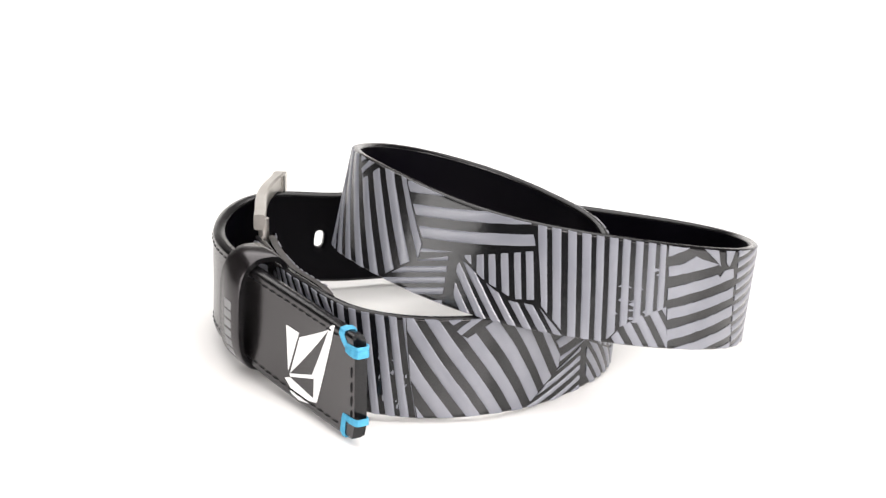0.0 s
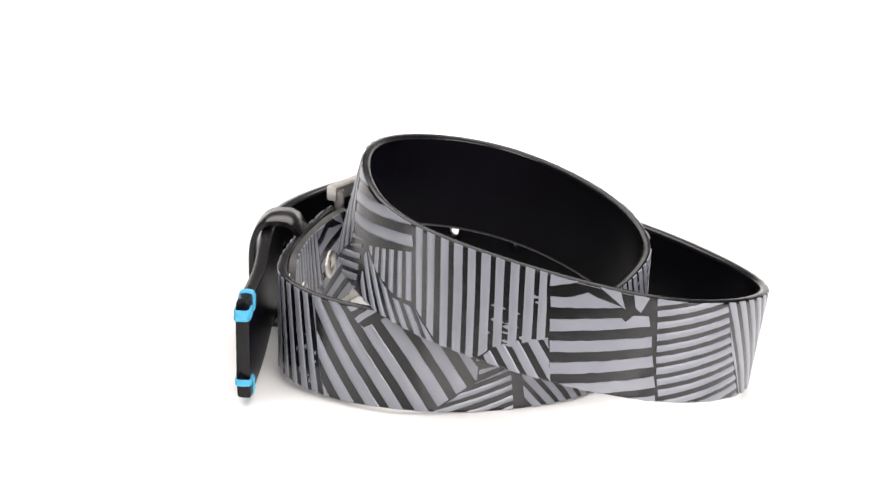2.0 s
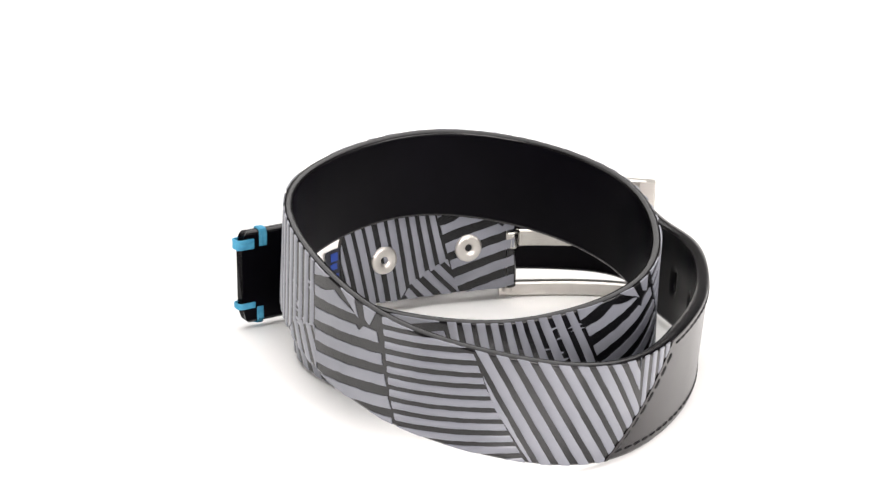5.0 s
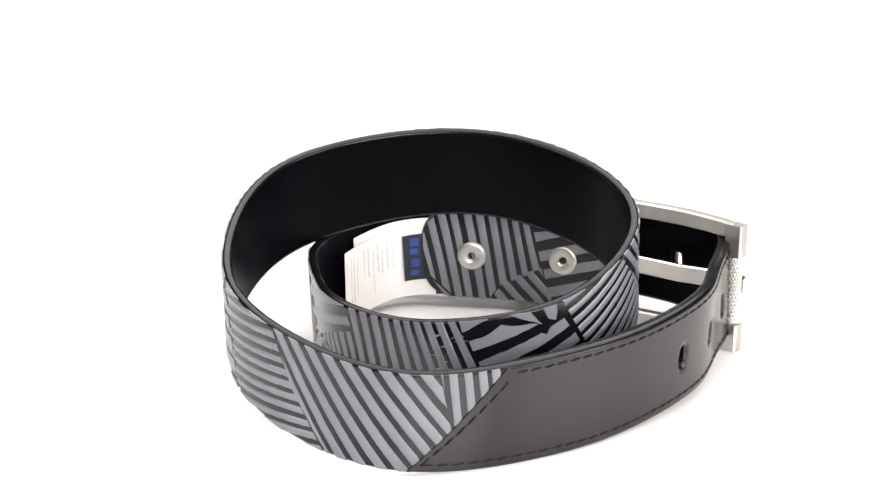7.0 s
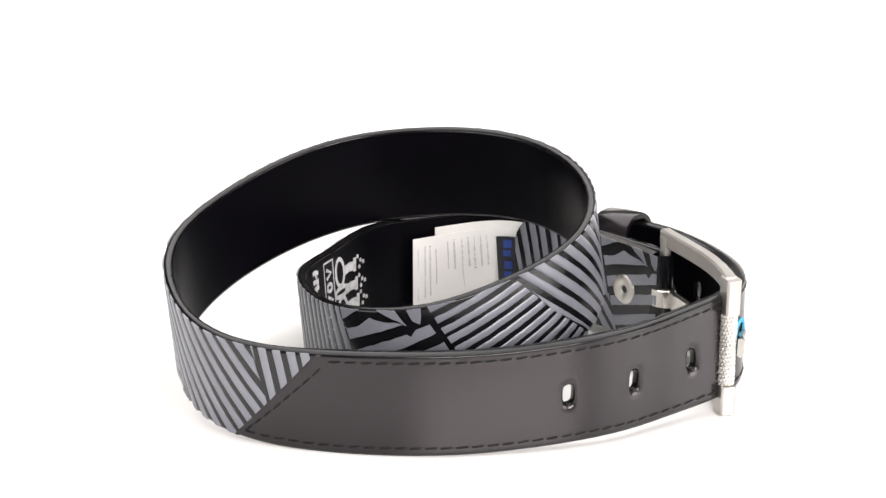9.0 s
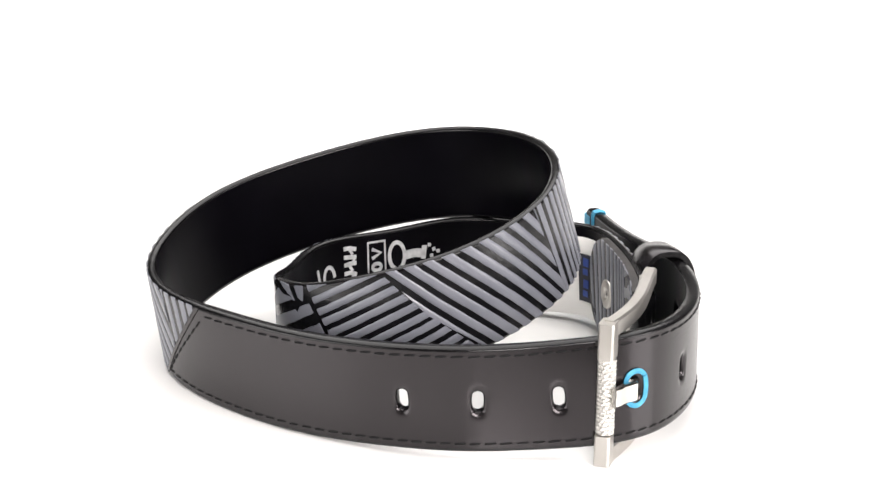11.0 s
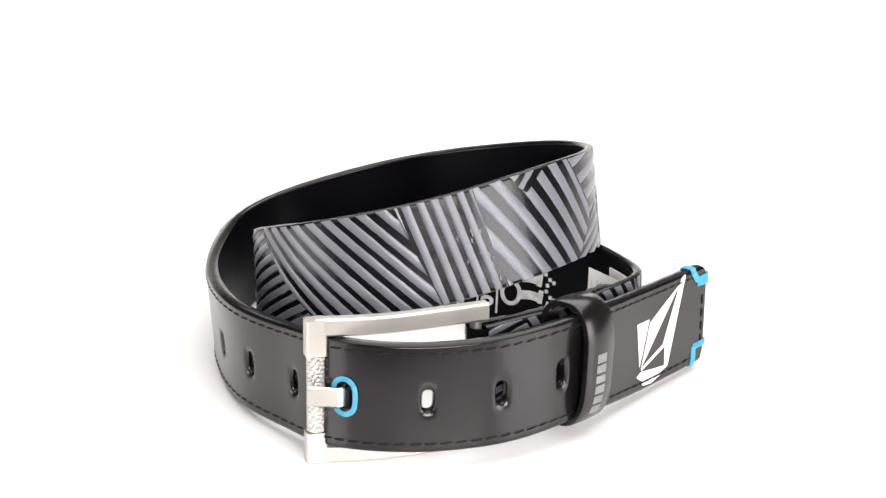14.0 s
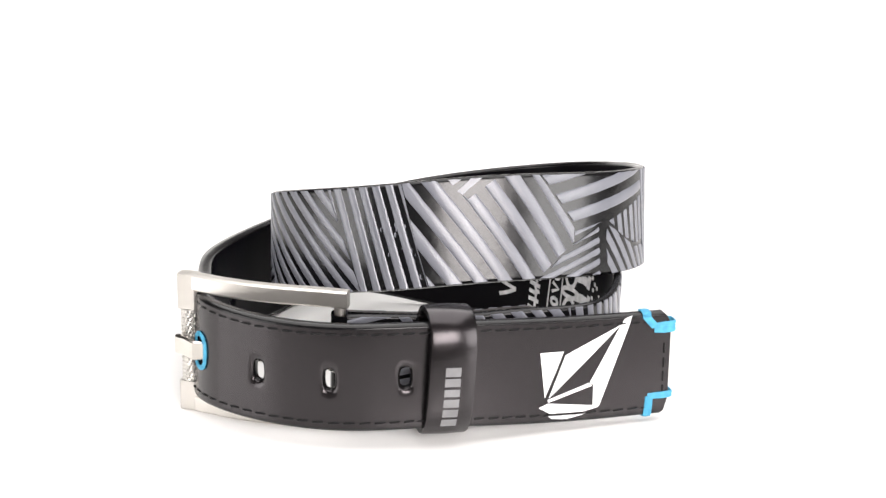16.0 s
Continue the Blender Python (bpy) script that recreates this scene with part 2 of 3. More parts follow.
def build_strap():
    bm = bmesh.new()
    half = THICK / 2
    count = int(END / STEP)
    cells = hole_cells()
    gone = {i + d for i in cells for d in range(8)}
    # closed section: outer face upwards, rounded top edge, inner face down, rounded bottom edge
    section = [(v, half) for v in ACROSS] + [(18.6, half * 0.75), (19.0, 0), (18.6, -half * 0.75)]
    section += [(v, -half) for v in reversed(ACROSS)] + [(-18.6, -half * 0.75), (-19.0, 0), (-18.6, half * 0.75)]
    flat = len(ACROSS)
    rings, lie = [], {}
    for i in range(count + 1):
        ring = []
        for v, h in section:
            s = i * STEP + skew(i * STEP, v)
            # the tail's corners are slightly rounded
            pull = max(0.0, (abs(v) - 14.5) / 4.5) ** 2 * 3.0 * max(0.0, 1 - (count - i) / 3)
            ring.append(bm.verts.new(at(s - pull, v, h if h > 0 else h - (inner_face(s) - half) * (0.5 if h == 0 else 1))))
            round_off = 0.0 if abs(v) < 18 else (1.0 if h == 0 else 0.6)
            lie[ring[-1]] = (at(s, math.copysign(round_off, v), math.copysign(1 - round_off, h) if h else 0.0) - at(s, 0, 0)).normalized()
        rings.append(ring)
    n = len(section)
    for i in range(count):
        for j in range(n):
            outer, inner = j < flat - 1, flat + 3 <= j < 2 * flat + 2
            if i in gone and (outer or inner):
                continue
            f = bm.faces.new((rings[i][j], rings[i + 1][j], rings[i + 1][(j + 1) % n], rings[i][(j + 1) % n]))
            tail = i * STEP >= (SEAM_TOP + SEAM_BOTTOM) / 2
            f.material_index = 1 if inner else (2 if not outer else (3 if tail else 0))
    for ring, side in ((rings[0], -1), (rings[-1], 1)):
        cap = [bm.verts.new(v.co) for v in ring]
        ahead = (at(END, 0, 0) - at(END - 2, 0, 0)) if side > 0 else (at(0, 0, 0) - at(2, 0, 0))
        for v in cap:
            lie[v] = ahead.normalized()
        bm.faces.new(cap).material_index = 2
    # oblong holes, punched through, with slightly sunken rims
    for i0, (sc, vc) in cells.items():
        border = [(i0 + d, 0) for d in range(8)] + [(i0 + 8, k) for k in range(flat - 1)]
        border += [(i0 + 8 - d, flat - 1) for d in range(8)] + [(i0, flat - 1 - k) for k in range(flat - 1)]
        m = len(border)
        walls = []
        for side in (1, -1):
            loops = []
            ring = []
            for i, k in border:
                j = k if side > 0 else 2 * flat + 2 - k
                ring.append(rings[i][j])
            loops.append(ring)
            for size, drop in ((2.7, 0.0), (2.0, 0.0), (1.8, 0.02), (1.5, 0.16), (1.22, 0.5), (1.0, 1.2)):
                ring = []
                for i, k in border:
                    a = math.atan2((ACROSS[k] - vc) / 2.2, i * STEP - sc)
                    ds, dv = math.cos(a) * 2.0, math.sin(a) * 2.0 + math.copysign(1.7, math.sin(a)) * min(1, abs(math.sin(a)) * 2)
                    ring.append(bm.verts.new(at(sc + ds * size, vc + dv * size, half - drop if side > 0 else drop - inner_face(sc))))
                    if drop < 0.01:
                        lie[ring[-1]] = (at(sc + ds * size, 0, side) - at(sc + ds * size, 0, 0)).normalized()
                loops.append(ring)
            for a, b in zip(loops, loops[1:]):
                for k in range(m):
                    f = bm.faces.new((a[k], a[(k + 1) % m], b[(k + 1) % m], b[k]) if side > 0 else (a[k], b[k], b[(k + 1) % m], a[(k + 1) % m]))
                    f.material_index = 3 if side > 0 else 1
            walls.append(loops[-1])
        a, b = walls
        for k in range(m):
            bm.faces.new((a[k], a[(k + 1) % m], b[(k + 1) % m], b[k])).material_index = 2
    bmesh.ops.recalc_face_normals(bm, faces=bm.faces)
    bm.normal_update()
    normals = [lie.get(v, v.normal).copy() for v in bm.verts]
    strap = part("strap", bm, [M_VINYL, M_LINING, M_EDGE, M_LEATHER], belt, "black leather strap with painted edges and punched holes", smooth=False)
    strap.data.polygons.foreach_set("use_smooth", [True] * len(strap.data.polygons))
    strap.data.normals_split_custom_set_from_vertices(normals)
    return strap


build_strap()


def tube(bm, path, radius, sides=6, closed=False, flat=None):
    """A round rod along a path of places, in metres."""
    rings = []
    for i, p in enumerate(path):
        a = path[i - 1] if (i or closed) else p
        b = path[(i + 1) % len(path)] if (i + 1 < len(path) or closed) else p
        t = (b - a).normalized()
        side = t.cross(Vector((0, 0, 1)) if abs(t.z) < 0.9 else Vector((1, 0, 0))).normalized()
        up = side.cross(t)
        rings.append([bm.verts.new(p + (side * math.cos(k * math.tau / sides) + up * math.sin(k * math.tau / sides)) * radius) for k in range(sides)])
    pairs = list(zip(rings, rings[1:])) + ([(rings[-1], rings[0])] if closed else [])
    for a, b in pairs:
        for k in range(sides):
            bm.faces.new((a[k], a[(k + 1) % sides], b[(k + 1) % sides], b[k]))
    if not closed:
        bm.faces.new(rings[0][::-1])
        bm.faces.new(rings[-1])


# ---------------------------------------------------------------- stripe print
REPEAT = 305.9
# name: outline along the strap, stripe angle, pitch, offset, share of grey
FIELDS_SLANT = [
    ("wide_slant", [(411, 18.4), (414, -4.3), (417, -18.4), (457.4, -18.4), (472.8, -5.7), (472.8, -0.9), (458.4, 18.4), (444, 18.4), (433.0, 11.2), (422.4, 18.4)], -56.3, 7.97, 351.95, 0.55),
    ("fine_slant", [(629.2, 18.4), (688.3, 18.4), (698.0, -18.4), (655.0, -18.4), (639.3, 0.0)], -52.1, 5.13, 504.7, 0.6),
    ("steep_slant", [(688.6, 18.4), (716.6, 18.4), (719.8, -4.3), (722.5, -18.4), (698.4, -18.4)], -79.7, 4.76, 684.8, 0.6),
]
FIELDS_MIXED = [
    ("wide_level", [(459.4, 18.4), (510.5, 18.4), (514.0, 10.0), (490, 2.2), (473.3, -3.6), (473.3, 0.5)], 13.2, 7.45, -97.0, 0.52),
    ("short_upright", [(490.2, 1.0), (514.8, 9.6), (518.3, -7.6), (509.9, -9.0), (498.2, -4.8)], -77.2, 4.26, 488.5, 0.58),
    ("small_level", [(458.4, -18.4), (473.3, -6.4), (484.6, -1.2), (486.0, -18.4)], 20.0, 3.95, -198.8, 0.55),
    ("small_slant", [(488.6, -3.4), (489.8, -0.5), (499.2, -5.6), (508.2, -10), (518.7, -9.6), (529.0, -18.4), (490.3, -18.4)], -51.3, 4.25, 379.1, 0.6),
]
FIELDS_UPRIGHT = [
    ("upright", [(511.8, 18.4), (559.8, 18.4), (565.4, -4.0), (549.2, -12.4), (544.7, -18.4), (530.5, -18.4), (519.7, -9.5), (515.4, 8.0)], -77.6, 4.86, 506.1, 0.6),
    ("foot_slant", [(545.6, -18.4), (549.3, -13.0), (554.4, -8.3), (566.0, -3.5), (571.0, -18.4)], -47.3, 5.33, 397.7, 0.6),
    ("fine_level", [(597.6, 18.4), (628.5, 18.4), (638.4, 1.4), (653.5, -18.4), (610.2, -18.4), (605.8, -9.0)], 13.6, 4.27, -132.6, 0.6),
]
FIELDS = FIELDS_SLANT + FIELDS_MIXED + FIELDS_UPRIGHT
# the torn-looking bands: single shapes
BANDS = [
    [(426.6, 18.3), (428.1, 16.2), (431.2, 18.3)],
    [(429.3, 14.1), (431.0, 12.7), (438.2, 18.3), (434.4, 18.3)],
    [(561.2, 18.4), (570.4, 18.2), (561.8, 14.4)],
    [(563.1, 10.9), (568.8, 12.3), (574.3, 15.6), (578.3, 14.4), (584.1, 13.8), (587.0, 13.1), (564.0, 7.4)],
    [(577.9, 18.4), (584.7, 18.2), (588.2, 12.6), (583.9, 15.0)],
    [(589.4, 18.2), (595.0, 18.2), (593.4, 12.6), (590.9, 14.0)],
    [(565.0, 3.2), (587.5, 9.5), (589.3, 8.4), (591.1, 10.9), (596.6, 11.9), (597.9, 8.4), (565.9, -0.9)],
    [(566.9, -4.3), (599.7, 4.8), (600.9, 1.2), (567.8, -8.1)],
    [(568.8, -11.9), (602.0, -2.0), (603.6, -5.7), (570.0, -15.7)],
    [(573.5, -18.4), (604.9, -9.3), (606.8, -13.2), (588.0, -18.4)],
    [(598.9, -18.4), (607.6, -16.2), (608.6, -18.4)],
]


def clip(poly, nx, ny, d):
    """The part of a polygon where x * nx + y * ny <= d."""
    out = []
    for i, p in enumerate(poly):
        q = poly[(i + 1) % len(poly)]
        a, b = p[0] * nx + p[1] * ny - d, q[0] * nx + q[1] * ny - d
        if a <= 0:
            out.append(p)
        if (a < 0 < b) or (b < 0 < a):
            f = a / (a - b)
            out.append((p[0] + (q[0] - p[0]) * f, p[1] + (q[1] - p[1]) * f))
    return out


def area(poly):
    return 0.5 * sum(a[0] * b[1] - b[0] * a[1] for a, b in zip(poly, poly[1:] + poly[:1]))


FLAP, FLAP_ROUND = 75.5, 13.0
HIDDEN = 20.0  # print taken up by the fold round the hinge bar


def flap_out(s):
    """How far inwards the turned-back flap's face lies: it swells away from the strap towards the fold."""
    return -(THICK / 2 + 3.0) - 2.2 * max(0.0, 1 - s / 24.0) ** 2



def print_at(s, v, raise_by):
    """On the strap's outer face, or for lengths below nought on the turned-back flap inside it."""
    if s >= 0:
        return at(s, v, THICK / 2 + raise_by)
    return at(-s - HIDDEN, v, flap_out(-s - HIDDEN) - raise_by)


def inlay(bm, polys, lift, wob=0.0, cell=2.2):
    """Raised shapes laid on the strap: lift(s, v) gives their height, and walls close the open sides."""
    seen, edges, faces = {}, {}, []

    def vert(s, v, h):
        key = (round(s, 2), round(v, 2), h is None)
        if key not in seen:
            k = noise.noise(Vector((s * 0.5, v * 0.5, 3.1))) * wob
            g = noise.noise(Vector((s * 0.5, v * 0.5, 9.7))) * wob
            ss = s + k if (s + k < 0) == (s < 0) else s
            seen[key] = bm.verts.new(print_at(ss, max(-18.7, min(18.7, v + g)), -0.2 if h is None else h))
        return seen[key]

    for poly in polys:
        if len(poly) < 3:
            continue
        if area(poly) < 0:
            poly = poly[::-1]
        lo, hi = min(p[0] for p in poly), max(p[0] for p in poly)
        for i in range(math.floor(lo / cell), math.ceil(hi / cell)):
            piece = clip(clip(poly, -1, 0, -i * cell), 1, 0, (i + 1) * cell)
            clean = []
            for p in piece:
                p = (round(p[0], 2), round(p[1], 2))
                if not clean or p != clean[-1]:
                    clean.append(p)
            if len(clean) > 1 and clean[0] == clean[-1]:
                clean.pop()
            if len(set(clean)) < max(3, len(clean)) or abs(area(clean)) < 0.01:
                continue
            flip = min(p[0] for p in clean) < 0
            vs = [vert(*p, lift(*p)) for p in clean]
            try:
                bm.faces.new(vs[::-1] if flip else vs)
            except ValueError:
                continue
            for p, q in zip(clean, clean[1:] + clean[:1]):
                edges[(p, q)] = flip
    for (p, q), flip in edges.items():
        if (q, p) in edges:
            continue
        quad = [vert(*p, 0), vert(*p, None), vert(*q, None), vert(*q, 0)]
        if len(set(quad)) == 4:
            try:
                bm.faces.new(quad[::-1] if flip else quad)
            except ValueError:
                pass


def flat_lift(h):
    return lambda s, v: h


def on_strap(poly):
    """What of a shape lies on the outer face, before the seam, and what on the turned-back flap."""
    slope = (SEAM_TOP - SEAM_BOTTOM) / 37.0
    poly = clip(poly, 1, -slope, (SEAM_TOP + SEAM_BOTTOM) / 2 - 1.0)
    out = [clip(poly, -1, 0, -0.4)]
    turned = clip(clip(poly, 1, 0, 2.2 - HIDDEN), -1, 0, FLAP + HIDDEN - 0.5)
    for a in (22, 45, 68):
        c, d = math.cos(radians(a)), math.sin(radians(a))
        reach = c * (FLAP - FLAP_ROUND + HIDDEN) + d * (18.6 - FLAP_ROUND) + FLAP_ROUND - 0.6
        turned = clip(clip(turned, -c, d, reach), -c, -d, reach)
    out.append(turned)
    return [p for p in out if len(p) > 2 and abs(area(p)) > 0.05]


def build_print():
    rng = random.Random(4)
    for turn in (-2, -1, 0):
        shift = turn * REPEAT
        for name, outline, angle, pitch, offset, share in FIELDS:
            if max(p[0] for p in outline) + shift < -FLAP - HIDDEN:
                continue
            bm = bmesh.new()
            nx, ny = -math.sin(radians(angle)), math.cos(radians(angle))
            reach = [p[0] * nx + p[1] * ny for p in outline]
            k = math.floor((min(reach) - offset) / pitch)
            while offset + k * pitch < max(reach) + pitch:
                mid = offset + k * pitch + rng.uniform(-0.05, 0.05) * pitch
                half = pitch * share * rng.uniform(0.92, 1.06) / 2
                k += 1
                cuts = [-half, -half + 0.3, -half + 0.6, half - 0.6, half - 0.3, half]

                def rounded(s, v, mid=mid, half=half):
                    d = half - abs((s - shift) * nx + v * ny - mid)
                    f = max(0.0, min(1.0, d / 0.6))
                    return 0.02 + 0.30 * math.sin(f * math.pi / 2)

                polys = []
                for a, b in zip(cuts, cuts[1:]):
                    poly = clip(clip(outline, nx, ny, mid + b), -nx, -ny, -(mid + a))
                    if len(poly) > 2:
                        polys += on_strap([(s + shift, v) for s, v in poly])
                if sum(abs(area(p)) for p in polys) > 0.8:
                    inlay(bm, polys, rounded, wob=0.2)
            if bm.verts:
                part("stripe_panel", bm, M_STRIPE, belt)
            else:
                bm.free()
        for outline in BANDS:
            polys = on_strap([(s + shift, v) for s, v in outline])
            if polys:
                bm = bmesh.new()
                inlay(bm, polys, flat_lift(0.3), wob=0.35)
                part("torn_band", bm, M_STRIPE, belt)
        # rubbed spots where the print has smeared between the upright stripes
        for k in range(16):
            s, v = 541 + rng.random() ** 0.6 * 20 + shift, rng.uniform(-12, 14)
            if s < 2:
                continue
            bm = bmesh.new()
            a, b = rng.uniform(0.6, 2.6), rng.uniform(0.25, 0.7)
            inlay(bm, [[(s - a, v - b * 0.4), (s, v - b), (s + a, v - b * 0.2), (s + a * 0.7, v + b * 0.7), (s - a * 0.3, v + b)]], flat_lift(0.16), wob=0.5)
            part("rubbed_spot", bm, M_STRIPE, belt)
        # and where the steep stripes meet the wide ones, rubbed along the stripe
        for k in range(18):
            v = rng.uniform(-17, 5)
            s = 408.0 + rng.choice((-4.8, -0.4, 3.2)) - v * 0.19 + rng.uniform(-0.8, 0.8) + shift
            a, b = rng.uniform(0.15, 0.45), rng.uniform(0.3, 1.2)
            if s < 2 or s > 425:
                continue
            bm = bmesh.new()
            inlay(bm, [[(s - a, v - b * 0.6), (s + a * 0.3, v - b), (s + a, v + b * 0.2), (s + a * 0.2, v + b), (s - a * 0.7, v + b * 0.5)]], flat_lift(0.14), wob=0.5)
            part("rubbed_spot", bm, M_STRIPE, belt)


build_print()


# ---------------------------------------------------------------- seam, stitches
def stitch_row(points, h, pitch=5.1, length=4.0, radius=0.36):
    """Black stitches pulled into the leather along a line of (s, v) points, end to end."""
    rng = random.Random(int(points[0][0] * 7 + points[0][1]))
    pts = np.array(points, float)
    d = np.concatenate([[0], np.cumsum(np.linalg.norm(np.diff(pts, axis=0), axis=1))])
    for k in range(int(d[-1] / pitch)):
        a = k * pitch + 0.4 + rng.uniform(-0.15, 0.15)
        path = []
        bm = bmesh.new()
        for f, lift in ((0, -0.45), (0.14, 0.0), (0.32, 0.1), (0.7, 0.1), (0.88, 0.0), (1, -0.45)):
            u = a + length * f
            path.append(at(float(np.interp(u, d, pts[:, 0])), float(np.interp(u, d, pts[:, 1])) + (f - 0.5) * 0.3, h + lift))
        tube(bm, path, radius * 0.001, 5)
        part("stitch", bm, M_THREAD, belt)


def build_seam():
    half = THICK / 2
    bm = bmesh.new()
    inlay(bm, [[(SEAM_BOTTOM - 0.6, -18.4), (SEAM_BOTTOM + 0.9, -18.4), (SEAM_TOP + 0.9, 18.4), (SEAM_TOP - 0.6, 18.4)]], flat_lift(0.35), 0.1)
    part("seam_edge", bm, M_LEATHER, belt)
    for v, lo in ((15.9, SEAM_TOP + 3), (-15.7, SEAM_BOTTOM + 3)):
        stitch_row([(s, v) for s in np.arange(lo, END - 3.5, 4.0)], half)
    stitch_row([(SEAM_BOTTOM + 3.2 + (SEAM_TOP - SEAM_BOTTOM) * k / 10, -16.0 + 3.2 * k) for k in range(11)], half)
    stitch_row([(END - 3.4, -12 + 2.4 * k) for k in range(11)], half)


build_seam()


# ---------------------------------------------------------------- white mark on the tail


def build_mark():
    for name, poly in (
        ("mark_wedge", [(998.2, 7.0), (1007.1, 7.2), (1001.2, -9.4)]),
        ("mark_upper", [(1007.8, 5.8), (1028.2, 15.6), (1002.6, -9.7)]),
        ("mark_right", [(1029.5, 17.6), (1032.1, 18.5), (1031.5, 15.8), (1021.4, -13.6), (1019.0, -13.3), (1018.9, -5.8), (1017.6, -4.6), (1027.7, 14.6)]),
        ("mark_middle", [(1002.3, -10.1), (1017.3, -4.8), (1018.5, -5.9), (1002.7, -11.1)]),
        ("mark_base", [(999.3, -12.9), (1002.6, -11.4), (1018.6, -13.1), (1021.3, -13.9), (1015.6, -15.2), (1003.3, -15.2)]),
        ("mark_foot", [(1002.9, -16.1), (1016.3, -16.1), (1009.6, -17.5), (1004.4, -17.1)]),
    ):
        bm = bmesh.new()
        inlay(bm, [poly], flat_lift(0.15))
        part(name, bm, M_WHITE, belt, "white printed facet")


build_mark()


# ---------------------------------------------------------------- cyan stitching
def build_tack(sgn, foot, corner, end_v, wide):
    """Cyan thread wound over the long edge and over the end, the two windings meeting at a corner on the face."""
    half, low = THICK / 2, -(THICK / 2 + 1.5)
    rng = random.Random(int(foot * 3 + sgn))

    def over_edge(o, lift):
        up, dn = half + lift, low - lift
        return [at(corner[0] + o, corner[1], up - 0.3), at((foot + corner[0]) / 2 + o, (corner[1] + sgn * 17.5) / 2, up), at(foot + o, sgn * 17.6, up), at(foot + o, sgn * (18.8 + lift), up - 0.5),
                at(foot + o, sgn * (19.2 + lift), (up + dn) / 2), at(foot + o, sgn * (18.8 + lift), dn + 0.5), at(foot + o, sgn * 17.4, dn), at(foot + o, sgn * 12.5, dn + 0.2)]

    def over_end(o, lift):
        up, dn = half + lift, low - lift
        return [at(corner[0] - 0.6, corner[1] + o * 0.8, up - 0.2), at((corner[0] + END) / 2, (corner[1] + end_v) / 2 + o, up + 0.1), at(END - 0.7, end_v + o, up), at(END + 0.15 + lift, end_v + o, up - 0.7),
                at(END + 0.3 + lift, end_v + o, (up + dn) / 2), at(END + 0.15 + lift, end_v + o, dn + 0.7), at(END - 0.7, end_v + o, dn), at(END - 6.5, end_v + o, dn + 0.2)]

    for wound, width in ((over_edge, wide[0]), (over_end, wide[1])):
        bm = bmesh.new()
        a, b = [[bm.verts.new(p) for p in wound(o, 0.1)] for o in (-width / 2, width / 2)]
        for k in range(len(a) - 1):
            bm.faces.new((a[k], a[k + 1], b[k + 1], b[k]))
        tack = part("bar_tack", bm, M_BLUE, belt, "bright cyan thread bar tack")
        count = round(width / 0.55)
        for k in range(count + 1):
            bm = bmesh.new()
            tube(bm, wound((k / count - 0.5) * width + rng.uniform(-0.12, 0.12), 0.15 + rng.uniform(0, 0.2)), 0.00034, 6)
            part("thread", bm, M_BLUE, tack)


build_tack(1, 1037.8, (1041.4, 13.6), 13.8, (2.5, 3.6))
build_tack(-1, 1039.5, (1040.0, -11.7), -11.5, (2.2, 1.9))


def build_eyelet():
    """Cyan thread worked round the hole that the prong goes through."""
    bm = bmesh.new()
    s0, v0 = 873.0, -0.3
    for lay in range(3):
        grow = lay * 0.5
        path = []
        for k in range(36):
            a = k * math.tau / 36
            ds = math.cos(a) * (3.3 + grow)
            dv = math.sin(a) * (3.9 + grow) + max(-1.7, min(1.7, math.sin(a) * 3.4))
            path.append(at(s0 + ds, v0 + dv, THICK / 2 + 0.25 + 0.35 * math.sin(math.pi * (lay + 0.7) / 3.4)))
        tube(bm, path, 0.00040, 6, closed=True)
    return part("eyelet_stitching", bm, M_BLUE, belt, "bright cyan stitched oval eyelet")


build_eyelet()


# ---------------------------------------------------------------- flap with snaps
def build_flap():
    bm = bmesh.new()
    rings = []
    stations = list(np.arange(1.0, FLAP - FLAP_ROUND, 1.75)) + [FLAP - FLAP_ROUND * (1 - math.sin(k * math.pi / 20)) for k in range(11)]
    for s in stations:
        r = min(1.0, max(0.0, (s - FLAP + FLAP_ROUND) / FLAP_ROUND))
        top = 18.6 - FLAP_ROUND * (1 - math.sqrt(1 - r * r))
        low = -top
        out = flap_out(s)
        inn = min(-(THICK / 2 + 0.2), out + 3.0)
        rings.append([bm.verts.new(at(s, v, h)) for v, h in ((low, inn), (low - 0.2, (out + inn) / 2), (low + 0.5, out), ((low + top) / 2, out), (top - 0.5, out), (top + 0.2, (out + inn) / 2), (top, inn))])
    for a, b in zip(rings, rings[1:]):
        for k in range(6):
            f = bm.faces.new((a[k], b[k], b[k + 1], a[k + 1]))
            f.material_index = 1 if k in (0, 1, 4, 5) else 0
    bm.faces.new(rings[-1])
    # the fold round the hinge bar
    fold = []
    for v0 in (1.6, flap_out(0.6)):
        fold.append([bm.verts.new(at(0.6, v, v0)) for v in (-18.6, -9, 9, 18.6)])
    for k in range(9):
        a = math.pi * k / 8
        h = -2.6 + 4.2 * math.cos(a)
        d = -1.6 - 3.8 * math.sin(a)
        fold.append([bm.verts.new(at(d + 0.5, v, h)) for v in (-18.6, -9, 9, 18.6)])
    fold = [fold[0]] + fold[2:] + [fold[1]]
    for a, b in zip(fold, fold[1:]):
        for k in range(3):
            bm.faces.new((a[k], a[k + 1], b[k + 1], b[k]))
    bmesh.ops.recalc_face_normals(bm, faces=bm.faces)
    return part("flap", bm, [M_VINYL, M_RAW], belt, "turned-back strap end held by two snaps")


build_flap()


